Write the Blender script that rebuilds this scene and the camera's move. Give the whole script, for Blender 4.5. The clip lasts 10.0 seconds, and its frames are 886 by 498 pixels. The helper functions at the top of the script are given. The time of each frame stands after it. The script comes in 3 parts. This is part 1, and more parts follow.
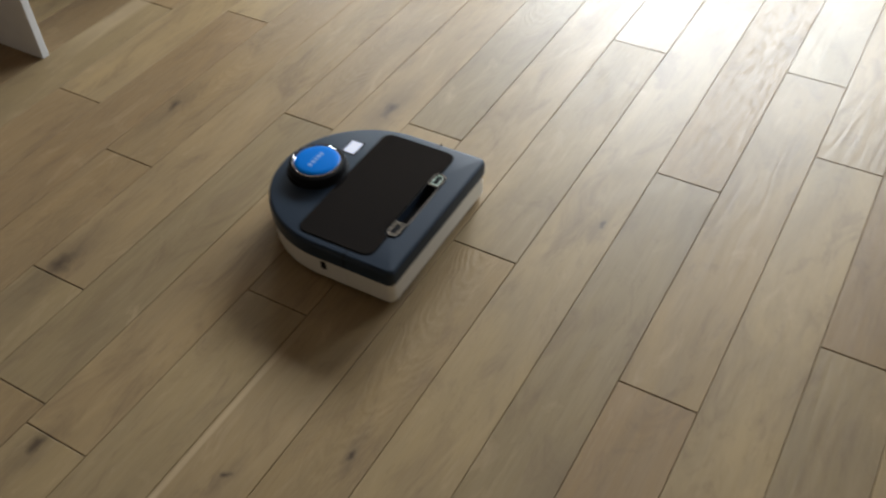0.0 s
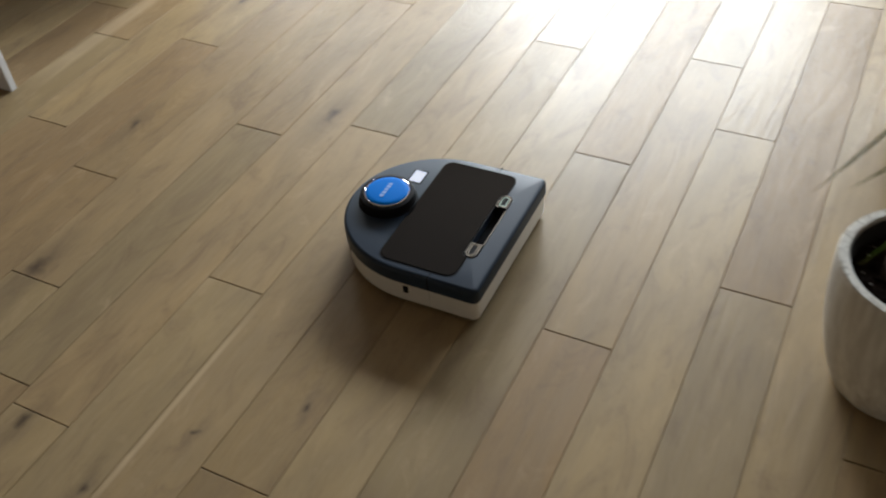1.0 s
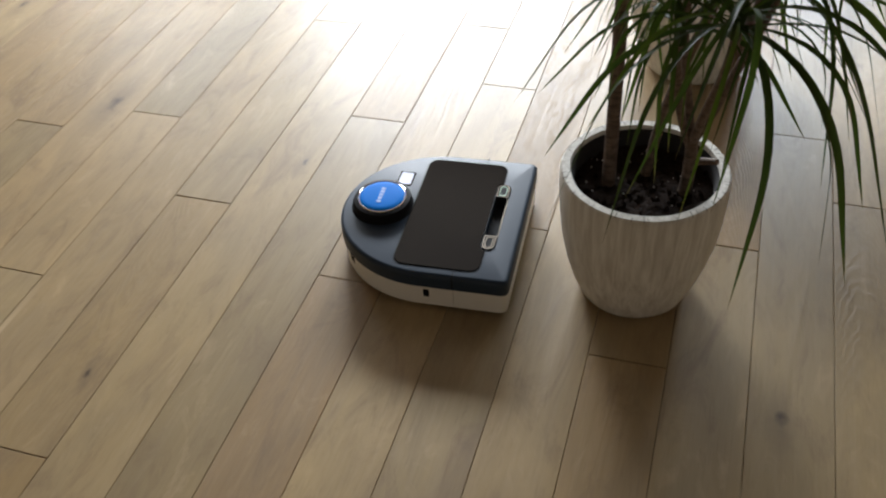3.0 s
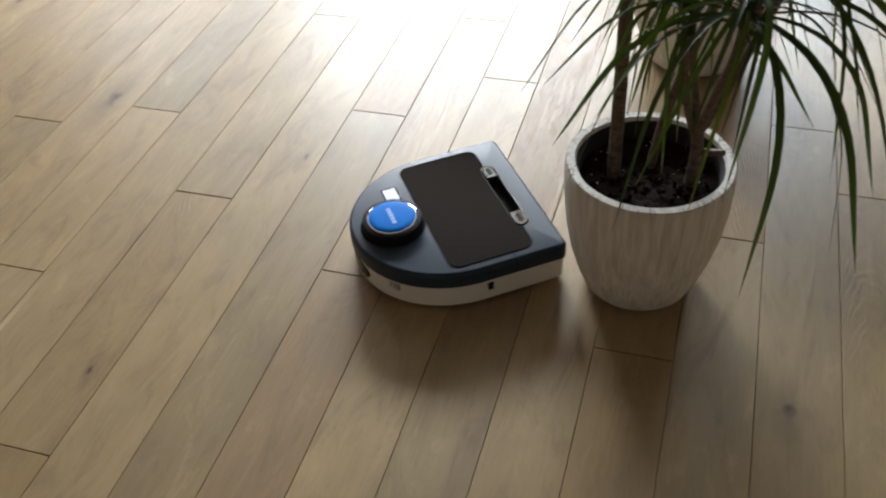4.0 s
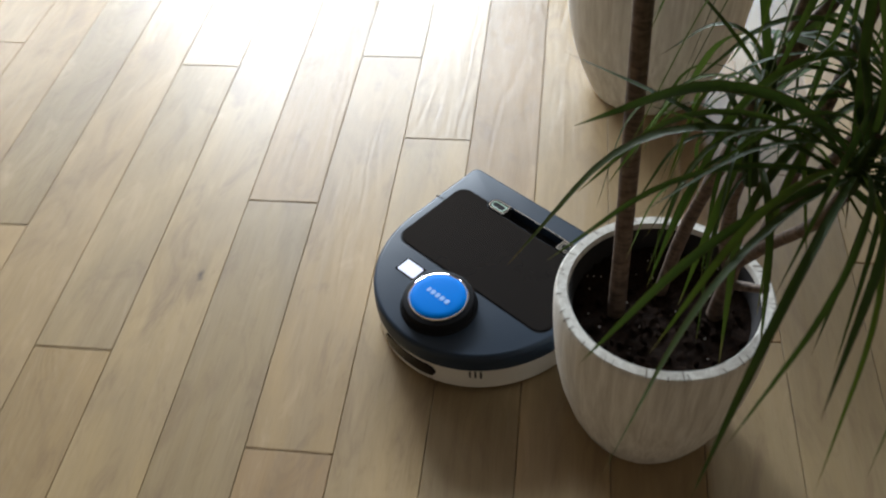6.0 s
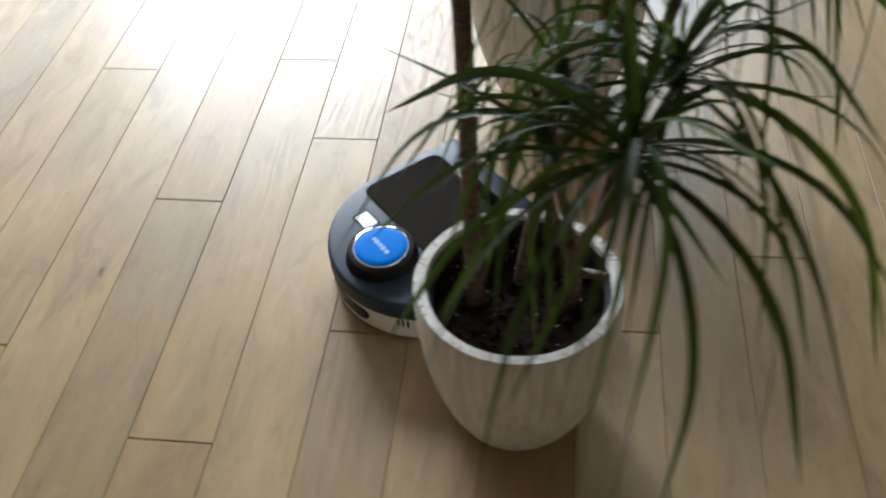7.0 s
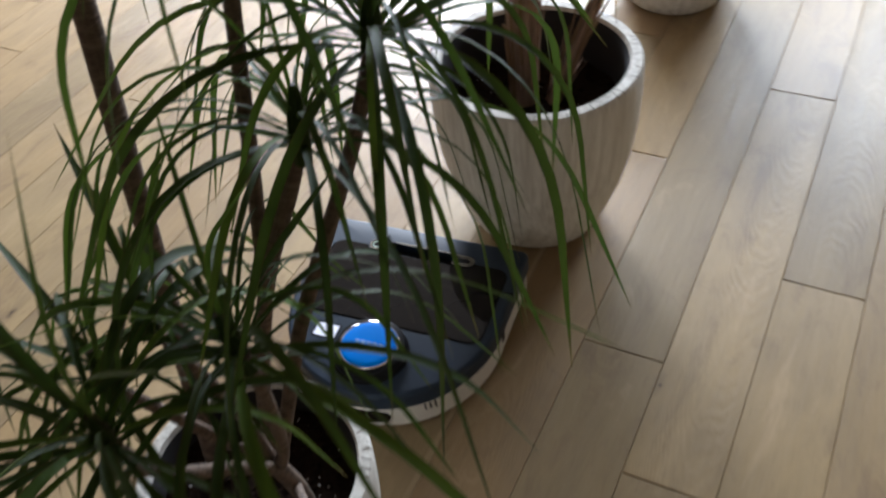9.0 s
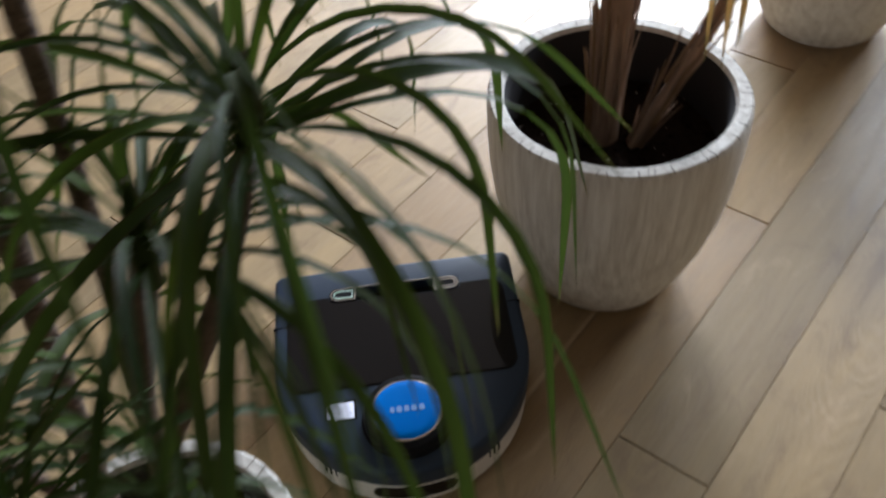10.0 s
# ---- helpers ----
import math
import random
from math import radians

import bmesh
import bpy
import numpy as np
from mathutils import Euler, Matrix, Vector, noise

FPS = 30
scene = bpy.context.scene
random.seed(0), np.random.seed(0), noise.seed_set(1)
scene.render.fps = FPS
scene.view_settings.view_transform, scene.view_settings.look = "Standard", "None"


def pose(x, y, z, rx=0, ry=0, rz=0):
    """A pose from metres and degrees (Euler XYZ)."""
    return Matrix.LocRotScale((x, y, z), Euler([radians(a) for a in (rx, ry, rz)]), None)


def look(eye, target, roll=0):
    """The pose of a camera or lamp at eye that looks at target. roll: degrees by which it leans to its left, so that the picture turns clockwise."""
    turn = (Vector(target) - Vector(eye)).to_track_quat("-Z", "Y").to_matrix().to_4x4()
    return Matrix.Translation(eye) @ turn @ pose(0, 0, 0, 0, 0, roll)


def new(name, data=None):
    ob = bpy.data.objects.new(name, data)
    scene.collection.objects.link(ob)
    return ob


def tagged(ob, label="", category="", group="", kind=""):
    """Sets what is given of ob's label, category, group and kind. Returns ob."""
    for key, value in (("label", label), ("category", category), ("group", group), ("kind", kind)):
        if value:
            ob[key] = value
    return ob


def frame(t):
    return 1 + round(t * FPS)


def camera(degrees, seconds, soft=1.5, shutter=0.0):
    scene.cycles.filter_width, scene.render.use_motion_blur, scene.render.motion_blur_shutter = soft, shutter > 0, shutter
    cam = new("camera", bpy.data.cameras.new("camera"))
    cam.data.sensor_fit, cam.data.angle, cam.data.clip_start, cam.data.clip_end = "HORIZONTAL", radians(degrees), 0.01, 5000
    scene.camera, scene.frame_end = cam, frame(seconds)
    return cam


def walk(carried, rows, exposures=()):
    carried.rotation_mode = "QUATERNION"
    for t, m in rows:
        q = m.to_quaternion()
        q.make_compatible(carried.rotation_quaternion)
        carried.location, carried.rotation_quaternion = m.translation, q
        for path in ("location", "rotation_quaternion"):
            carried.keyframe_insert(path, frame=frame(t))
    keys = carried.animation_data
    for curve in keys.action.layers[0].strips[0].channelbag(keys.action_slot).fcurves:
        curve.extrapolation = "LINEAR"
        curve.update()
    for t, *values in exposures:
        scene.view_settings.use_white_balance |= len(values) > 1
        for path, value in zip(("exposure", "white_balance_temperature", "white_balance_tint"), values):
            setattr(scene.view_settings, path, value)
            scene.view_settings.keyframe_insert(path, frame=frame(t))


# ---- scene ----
cam = camera(51.5, 10.0, soft=2.2, shutter=0.7)
PATH = [
    (0, (0.22, -1.289, 1.097), (-0.532, -0.09, -0.315), -2.8),
    (0.5, (0.292, -1.375, 1.131), (-0.46, -0.134, -0.246), -4.3),
    (1, (0.379, -1.424, 1.135), (-0.359, -0.154, -0.223), -5.4),
    (1.5, (0.499, -1.483, 1.134), (-0.191, -0.17, -0.208), -5.1),
    (2, (0.585, -1.5, 1.11), (-0.057, -0.171, -0.24), -5.0),
    (2.5, (0.607, -1.487, 1.11), (0.048, -0.121, -0.239), -5.1),
    (2.7, (0.597, -1.485, 1.102), (0.072, -0.102, -0.244), -4.5),
    (3.8, (0.593, -1.493, 1.08), (0.115, -0.094, -0.266), -4.4),
    (4, (0.582, -1.486, 1.08), (0.091, -0.096, -0.272), -4.5),
    (4.5, (0.523, -1.427, 1.077), (0.071, -0.042, -0.293), -3.2),
    (5, (0.437, -1.323, 1.071), (0.085, 0.066, -0.324), -3.1),
    (5.2, (0.438, -1.285, 1.081), (0.118, 0.1, -0.326), -2.9),
    (6.3, (0.379, -1.044, 1.05), (0.226, 0.304, -0.42), -4.3),
    (6.5, (0.387, -1.047, 1.056), (0.287, 0.3, -0.42), -4.0),
    (7, (0.557, -1.094, 1.051), (0.327, 0.277, -0.387), -4.3),
    (7.5, (0.71, -1.078, 1.069), (0.326, 0.257, -0.371), -5.6),
    (8, (0.797, -0.99, 1.075), (0.373, 0.355, -0.343), -4.4),
    (8.5, (0.894, -0.865, 1.06), (0.334, 0.452, -0.337), -5.5),
    (9, (0.987, -0.718, 1.064), (0.268, 0.508, -0.344), -6.7),
    (9.5, (0.984, -0.607, 1.03), (0.176, 0.523, -0.409), -5.8),
    (10, (0.955, -0.467, 0.99), (0.067, 0.575, -0.468), -4.2),
]
walk(cam, [(t, look(eye, target, roll)) for t, eye, target, roll in PATH],
     exposures=[(0.0, -0.45, 6500, 10), (1.0, -0.4, 6500, 10), (1.5, -0.42, 6600, 14), (2.0, -0.28, 6850, 17), (2.5, 0.0, 6500, 13), (4.0, -0.03, 6450, 11), (5.2, 0.0, 6300, 10),
                (6.5, 0.05, 6200, 10), (8.0, 0.22, 6200, 11), (8.5, 0.25, 6150, 11), (9.0, 0.06, 6050, 14), (9.5, 0.02, 6050, 15), (10.0, -0.02, 6050, 15)])

# ---- light ----
world = bpy.data.worlds.new("sky")
scene.world = world
world.use_nodes = True
_n = world.node_tree.nodes
_sky = _n.new("ShaderNodeTexSky")
_sky.sky_type = "NISHITA"
_sky.sun_disc = False
_sky.sun_elevation = radians(38)
_sky.sun_rotation = radians(150)
world.node_tree.links.new(_sky.outputs[0], _n["Background"].inputs[0])
_n["Background"].inputs[1].default_value = 0.12


def window_light(name, x, y, z, w, h, watts, color):
    """The sky's light in a window's opening, shining into the room."""
    data = bpy.data.lights.new(name, "AREA")
    data.shape, data.size, data.size_y, data.energy, data.color = "RECTANGLE", w, h, watts, color
    ob = new(name, data)
    ob.matrix_world = look((x, y, z), (x, y - 1, z))
    return ob


WALL_Y = 3.2
SILL, HEAD = 1.10, 1.95
# the first opening is unseen, added to brighten the floor's far left
WINDOWS = [(-3.55, -2.45), (-1.85, -0.80), (-0.70, 0.15), (0.56, 1.50)]
# the second opening is the main source; the others' watts are tuned lower
for (_a, _b), _watts, _color in zip(WINDOWS, (58, 200, 118, 76), ((0.86, 0.94, 1.0), (0.89, 0.95, 1.0), (0.86, 0.94, 1.0), (0.80, 0.91, 1.0))):
    window_light("window_light", (_a + _b) / 2, WALL_Y + 0.02, (SILL + HEAD) / 2, _b - _a - 0.1, HEAD - SILL - 0.1, _watts, _color)


# ---- materials ----
class Nodes:
    """A short way to write node materials."""

    def __init__(self, name):
        self.mat = bpy.data.materials.new(name)
        self.mat.use_nodes = True
        self.tree = self.mat.node_tree
        self.bsdf = self.tree.nodes["Principled BSDF"]

    def add(self, kind, **inputs):
        node = self.tree.nodes.new("ShaderNode" + kind)
        for key, value in inputs.items():
            self.put(node, key.replace("_", " "), value)
        return node

    def put(self, node, key, value):
        sock = node.inputs[int(key[1:])] if key[0] == "i" and key[1:].isdigit() else node.inputs[key]
        if isinstance(value, bpy.types.NodeSocket):
            self.tree.links.new(value, sock)
        else:
            sock.default_value = value

    def math(self, op, a, b=0.0, c=0.0, clamp=False):
        node = self.tree.nodes.new("ShaderNodeMath")
        node.operation, node.use_clamp = op, clamp
        for i, v in enumerate((a, b, c)):
            self.put(node, "i%d" % i, v)
        return node.outputs[0]

    def vec(self, op, a, b=(0, 0, 0)):
        node = self.tree.nodes.new("ShaderNodeVectorMath")
        node.operation = op
        self.put(node, "i0", a)
        self.put(node, "i1", b)
        return node.outputs["Value"] if op in ("LENGTH", "DISTANCE") else node.outputs[0]

    def noise(self, vector, scale, detail=4.0, rough=0.55, distort=0.0):
        node = self.add("TexNoise", Vector=vector, Scale=scale, Detail=detail, Roughness=rough, Distortion=distort)
        return node.outputs[0]

    def ramp(self, value, *stops):
        node = self.tree.nodes.new("ShaderNodeValToRGB")
        el = node.color_ramp.elements
        while len(el) < len(stops):
            el.new(0.5)
        for e, (p, c) in zip(el, stops):
            e.position, e.color = p, (*c, 1) if len(c) == 3 else c
        self.put(node, "Fac", value)
        return node.outputs[0]

    def mix(self, fac, a, b, blend="MIX"):
        node = self.tree.nodes.new("ShaderNodeMix")
        node.data_type, node.blend_type = "RGBA", blend
        self.put(node, "i0", fac)
        self.put(node, "i6", a if isinstance(a, bpy.types.NodeSocket) else (*a, 1))
        self.put(node, "i7", b if isinstance(b, bpy.types.NodeSocket) else (*b, 1))
        return node.outputs[2]

    def bump(self, height, strength, distance=0.001, normal=None):
        node = self.add("Bump", Height=height, Strength=strength, Distance=distance)
        if normal is not None:
            self.put(node, "Normal", normal)
        return node.outputs[0]

    def set(self, **inputs):
        for key, value in inputs.items():
            self.put(self.bsdf, key.replace("_", " "), value if not (isinstance(value, tuple) and len(value) == 3) else (*value, 1))
        return self.mat


def plain(name, color, rough, metal=0.0, coat=0.0, grain=0.0, scale=400.0, spots=0.08):
    n = Nodes(name)
    pos = n.add("TexCoord").outputs["Object"]
    soft = n.noise(pos, 14.0, 3.0)
    lo = tuple(c * (1 - spots) for c in color)
    hi = tuple(min(1, c * (1 + spots)) for c in color)
    n.set(Base_Color=n.mix(soft, lo, hi), Metallic=metal, Coat_Weight=coat)
    n.set(Roughness=n.math("ADD", rough - 0.04, n.math("MULTIPLY", n.noise(pos, 45.0, 4.0), 0.08)))
    if grain:
        n.set(Normal=n.bump(n.noise(pos, scale, 3.0), grain, 0.0004))
    return n.mat


KNOTS = [(-0.155, -0.175, 0.008), (0.768, -0.592, 0.013), (0.839, 0.073, 0.005), (-0.405, -0.874, 0.008), (-0.92, -0.693, 0.022),
         (-0.677, -0.965, 0.014), (-1.058, -0.262, 0.016), (-0.504, -1.023, 0.009), (1.132, -0.125, 0.012), (-0.273, -0.765, 0.008),
         (-0.657, -0.065, 0.020), (-1.16, 0.30, 0.016)]

PALE_STRIPS = [(0.596, -0.30, 0.62, 0.0045), (-0.472, -1.10, -0.60, 0.006), (-1.41, -0.25, 0.40, 0.03)]


def oak():
    n = Nodes("oak")
    rnd = n.add("ObjectInfo").outputs["Random"]
    place = n.add("NewGeometry").outputs["Position"]
    own = n.add("TexCoord").outputs["Object"]
    shift = n.add("CombineXYZ", X=n.math("MULTIPLY", rnd, 37.0), Y=n.math("MULTIPLY", rnd, 91.0), Z=n.math("MULTIPLY", rnd, 53.0)).outputs[0]
    at = n.vec("ADD", own, shift)
    sep_own = n.add("SeparateXYZ", Vector=own)
    kind = n.math("FRACT", n.math("MULTIPLY", rnd, 7.31))
    # nested arches of the growth rings, on some boards only
    lean = n.math("SUBTRACT", n.math("FRACT", n.math("MULTIPLY", rnd, 3.7)), 0.5)
    mid = n.math("ADD", sep_own.outputs[0], n.math("MULTIPLY", lean, 0.05))
    mid = n.math("ADD", mid, n.math("MULTIPLY_ADD", n.noise(n.vec("MULTIPLY", at, (3.0, 3.5, 3.0)), 1.0, 2.0), 0.05, -0.025))
    arch = n.math("MULTIPLY_ADD", n.math("MULTIPLY", mid, mid), 62.0, n.math("MULTIPLY", sep_own.outputs[1], n.math("MULTIPLY", n.math("SIGN", lean), 0.9)))
    arch = n.math("ADD", arch, n.math("MULTIPLY", n.noise(n.vec("MULTIPLY", at, (16.0, 6.0, 16.0)), 1.0, 5.0, 0.65), 0.16))
    arches = n.math("MULTIPLY_ADD", n.math("SINE", n.math("MULTIPLY", arch, 190.0)), 0.5, 0.5)
    arched = n.ramp(kind, (0.78, (0, 0, 0)), (0.88, (0.75, 0.75, 0.75)))
    # straight, slightly wandering figure on the others
    swirl = n.noise(n.vec("MULTIPLY", at, (9.0, 1.3, 9.0)), 1.0, 3.0, 0.5, 0.4)
    rings = n.math("MULTIPLY_ADD", n.math("SINE", n.math("MULTIPLY", swirl, 64.0)), 0.5, 0.5)
    patch = n.ramp(n.noise(n.vec("MULTIPLY", at, (8.0, 2.4, 8.0)), 1.0, 2.0), (0.40, (0.08, 0.08, 0.08)), (0.62, (1, 1, 1)))
    figure = n.mix(arched, n.math("MULTIPLY", rings, patch), n.math("MULTIPLY", arches, n.math("MULTIPLY_ADD", patch, 0.6, 0.4)))
    streak = n.noise(n.vec("MULTIPLY", at, (120.0, 5.0, 120.0)), 1.0, 5.0, 0.65)
    pores = n.noise(n.vec("MULTIPLY", at, (420.0, 22.0, 420.0)), 1.0, 2.0, 0.6)
    cloud = n.noise(n.vec("MULTIPLY", at, (11.0, 3.4, 11.0)), 1.0, 5.0, 0.6, 0.7)
    base = n.ramp(rnd, (0.0, (0.275, 0.181, 0.084)), (0.16, (0.374, 0.260, 0.127)), (0.32, (0.318, 0.205, 0.100)), (0.5, (0.408, 0.290, 0.145)), (0.66, (0.302, 0.220, 0.115)),
                  (0.82, (0.437, 0.312, 0.159)), (1.0, (0.345, 0.228, 0.112)))
    col = n.mix(n.math("MULTIPLY", n.ramp(cloud, (0.34, (0, 0, 0)), (0.68, (1, 1, 1))), 0.75), base, n.mix(0.6, base, (0.195, 0.144, 0.086)))
    col = n.mix(n.math("MULTIPLY", figure, 0.13), col, n.mix(0.6, col, (0.16, 0.10, 0.055)))
    col = n.mix(n.math("MULTIPLY", n.ramp(streak, (0.42, (0, 0, 0)), (0.75, (1, 1, 1))), 0.22), col, n.mix(0.5, col, (0.58, 0.44, 0.29)))
    col = n.mix(n.math("MULTIPLY", n.ramp(pores, (0.25, (1, 1, 1)), (0.45, (0, 0, 0))), 0.16), col, (0.11, 0.07, 0.04))
    blot = n.noise(n.vec("MULTIPLY", at, (17.0, 5.5, 17.0)), 1.0, 5.0, 0.68, 0.9)
    col = n.mix(n.math("MULTIPLY", n.ramp(blot, (0.52, (0, 0, 0)), (0.72, (1, 1, 1))), 0.62), col, (0.190, 0.125, 0.074))
    col = n.mix(n.math("MULTIPLY", n.ramp(blot, (0.26, (1, 1, 1)), (0.42, (0, 0, 0))), 0.4), col, (0.545, 0.390, 0.232))
    # knots with a dark heart and a smoky streak along the grain
    warp = n.vec("SCALE", n.vec("SUBTRACT", n.add("TexNoise", Vector=place, Scale=22.0, Detail=4.0).outputs["Color"], (0.5, 0.5, 0.5)), (0, 0, 0))
    warp.node.inputs["Scale"].default_value = 0.045
    there = n.vec("ADD", place, warp)
    heart = smoke = None
    for x, y, r in KNOTS:
        off = n.vec("MULTIPLY", n.vec("SUBTRACT", there, (x, y, 0.0)), (1.0 / r, 0.62 / r, 0.0))
        d = n.vec("LENGTH", off)
        s = n.vec("LENGTH", n.vec("MULTIPLY", off, (0.5, 0.22, 0.0)))
        heart = d if heart is None else n.math("MINIMUM", heart, d)
        smoke = s if smoke is None else n.math("MINIMUM", smoke, s)
    col = n.mix(n.math("MULTIPLY", n.ramp(smoke, (0.1, (1, 1, 1)), (1.0, (0, 0, 0))), 0.42), col, (0.11, 0.078, 0.055))
    col = n.mix(n.math("MULTIPLY", n.ramp(heart, (0.15, (1, 1, 1)), (0.85, (0, 0, 0))), 0.75), col, (0.055, 0.036, 0.026))
    # pale strips along some board edges
    sep = n.add("SeparateXYZ", Vector=place)
    pale_strip = None
    for x, y0, y1, w in PALE_STRIPS:
        across = n.math("DIVIDE", n.math("ABSOLUTE", n.math("SUBTRACT", sep.outputs[0], x)), w)
        along = n.math("DIVIDE", n.math("ABSOLUTE", n.math("SUBTRACT", sep.outputs[1], (y0 + y1) / 2)), (y1 - y0) / 2)
        d = n.math("MAXIMUM", across, along)
        pale_strip = d if pale_strip is None else n.math("MINIMUM", pale_strip, d)
    col = n.mix(n.math("MULTIPLY", n.ramp(pale_strip, (0.5, (1, 1, 1)), (1.0, (0, 0, 0))), 0.38), col, (0.66, 0.50, 0.32))
    rough = n.math("ADD", 0.27, n.math("MULTIPLY", streak, 0.15))
    rough = n.math("ADD", rough, n.math("MULTIPLY", cloud, 0.10))
    # brushed-out flecks that have lost their oil, on some boards
    fleck = n.ramp(n.noise(n.vec("MULTIPLY", at, (190.0, 34.0, 190.0)), 1.0, 4.0, 0.65, 0.8), (0.46, (0, 0, 0)), (0.68, (1, 1, 1)))
    fleck = n.math("MULTIPLY", fleck, n.ramp(kind, (0.22, (1, 1, 1)), (0.40, (0.12, 0.12, 0.12))))
    rough = n.math("ADD", rough, n.math("MULTIPLY", fleck, 0.24))
    height = n.math("ADD", n.math("MULTIPLY", pores, 0.5), n.math("ADD", n.math("MULTIPLY", figure, 0.75), n.math("MULTIPLY", streak, 0.5)))
    n.set(Base_Color=col, Roughness=rough, Normal=n.bump(height, 0.55, 0.0009), Specular_IOR_Level=0.31)
    return n.mat


def whitewash():
    n = Nodes("whitewashed_clay")
    own = n.add("TexCoord").outputs["Object"]
    rnd = n.math("MULTIPLY", n.add("ObjectInfo").outputs["Random"], 9.0)
    at = n.vec("ADD", own, n.add("CombineXYZ", X=rnd, Y=rnd, Z=rnd).outputs[0])
    streak = n.noise(n.vec("MULTIPLY", at, (95.0, 95.0, 7.0)), 1.0, 5.0, 0.65, 0.3)
    comb = n.noise(n.vec("MULTIPLY", at, (260.0, 260.0, 16.0)), 1.0, 3.0, 0.6)
    cloud = n.noise(at, 9.0, 4.0, 0.6)
    col = n.mix(n.ramp(streak, (0.30, (0, 0, 0)), (0.62, (1, 1, 1))), (0.44, 0.405, 0.345), (0.70, 0.68, 0.615))
    col = n.mix(n.math("MULTIPLY", n.ramp(comb, (0.3, (1, 1, 1)), (0.5, (0, 0, 0))), 0.30), col, (0.38, 0.35, 0.30))
    col = n.mix(n.math("MULTIPLY", cloud, 0.35), col, (0.60, 0.57, 0.51))
    n.set(Base_Color=col, Roughness=0.8, Normal=n.bump(n.math("ADD", streak, n.math("MULTIPLY", comb, 0.5)), 0.75, 0.0018))
    return n.mat


def soil_mat():
    n = Nodes("soil")
    own = n.add("TexCoord").outputs["Object"]
    crumb = n.noise(own, 150.0, 6.0, 0.7)
    fleck = n.add("TexVoronoi", Vector=own, Scale=120.0).outputs["Distance"]
    col = n.ramp(crumb, (0.3, (0.007, 0.0042, 0.003)), (0.6, (0.020, 0.0120, 0.0080)), (0.8, (0.036, 0.021, 0.014)))
    col = n.mix(n.math("MULTIPLY", n.ramp(fleck, (0.02, (1, 1, 1)), (0.07, (0, 0, 0))), n.ramp(n.noise(own, 31.0), (0.55, (0, 0, 0)), (0.62, (1, 1, 1)))), col, (0.30, 0.25, 0.20))
    n.set(Base_Color=col, Roughness=n.ramp(crumb, (0.25, (0.5,) * 3), (0.5, (0.9,) * 3)), Normal=n.bump(crumb, 1.0, 0.003), Specular_IOR_Level=0.03)
    return n.mat


def leaf_mat(name, mid, edge, tip):
    n = Nodes(name)
    uv = n.add("TexCoord").outputs["UV"]
    sep = n.add("SeparateXYZ", Vector=uv)
    rnd = n.add("ObjectInfo").outputs["Random"]
    across = n.math("ABSOLUTE", n.math("MULTIPLY_ADD", sep.outputs[0], 2.0, -1.0))
    vein = n.noise(n.vec("MULTIPLY", uv, (26.0, 2.5, 1.0)), 1.0, 3.0)
    col = n.mix(vein, mid, tuple(c * 1.7 for c in mid))
    col = n.mix(n.math("MULTIPLY", rnd, 0.45), col, tuple((mid[0] * 2.6, mid[1] * 1.7, mid[2] * 1.0)))
    col = n.mix(n.ramp(across, (0.72, (0, 0, 0)), (0.98, (1, 1, 1))), col, edge)
    col = n.mix(n.ramp(n.math("ADD", sep.outputs[1], n.math("MULTIPLY", rnd, 0.05)), (0.93, (0, 0, 0)), (1.0, (1, 1, 1))), col, tip)
    n.set(Base_Color=col, Roughness=0.52, Normal=n.bump(vein, 0.25, 0.0006), Specular_IOR_Level=0.12)
    glow = n.add("BsdfTranslucent", Color=n.mix(0.4, col, (0.13, 0.22, 0.02)))
    both = n.add("MixShader", Fac=0.19)
    n.tree.links.new(n.bsdf.outputs[0], both.inputs[1])
    n.tree.links.new(glow.outputs[0], both.inputs[2])
    n.tree.links.new(both.outputs[0], n.tree.nodes["Material Output"].inputs[0])
    return n.mat


def bark_mat(name, dark, light, bands):
    n = Nodes(name)
    own = n.add("TexCoord").outputs["UV"]
    ring = n.noise(n.vec("MULTIPLY", own, (3.0, bands, 1.0)), 1.0, 4.0, 0.6, 0.6)
    crack = n.noise(n.vec("MULTIPLY", own, (14.0, bands * 0.25, 1.0)), 1.0, 4.0, 0.6)
    col = n.ramp(n.math("MULTIPLY_ADD", ring, 0.7, n.math("MULTIPLY", crack, 0.3)), (0.35, dark), (0.65, light))
    n.set(Base_Color=col, Roughness=0.75, Normal=n.bump(ring, 0.9, 0.003))
    return n.mat


def wall_mat(name, lo, hi):
    n = Nodes(name)
    pos = n.add("NewGeometry").outputs["Position"]
    n.set(Base_Color=n.mix(n.noise(pos, 1.5), lo, hi), Roughness=0.85, Normal=n.bump(n.noise(pos, 160.0), 0.2, 0.001))
    return n.mat


def glow_mat(name, color, strength):
    n = Nodes(name)
    pos = n.add("TexCoord").outputs["Object"]
    n.set(Base_Color=(0.5, 0.52, 0.56), Roughness=0.12, Emission_Color=n.mix(n.noise(pos, 60.0), tuple(c * 0.92 for c in color), color), Emission_Strength=strength)
    return n.mat


def glass_mat():
    n = Nodes("window_glass")
    return n.set(Base_Color=(1, 1, 1), Roughness=0.0, Transmission_Weight=1.0, IOR=1.45)


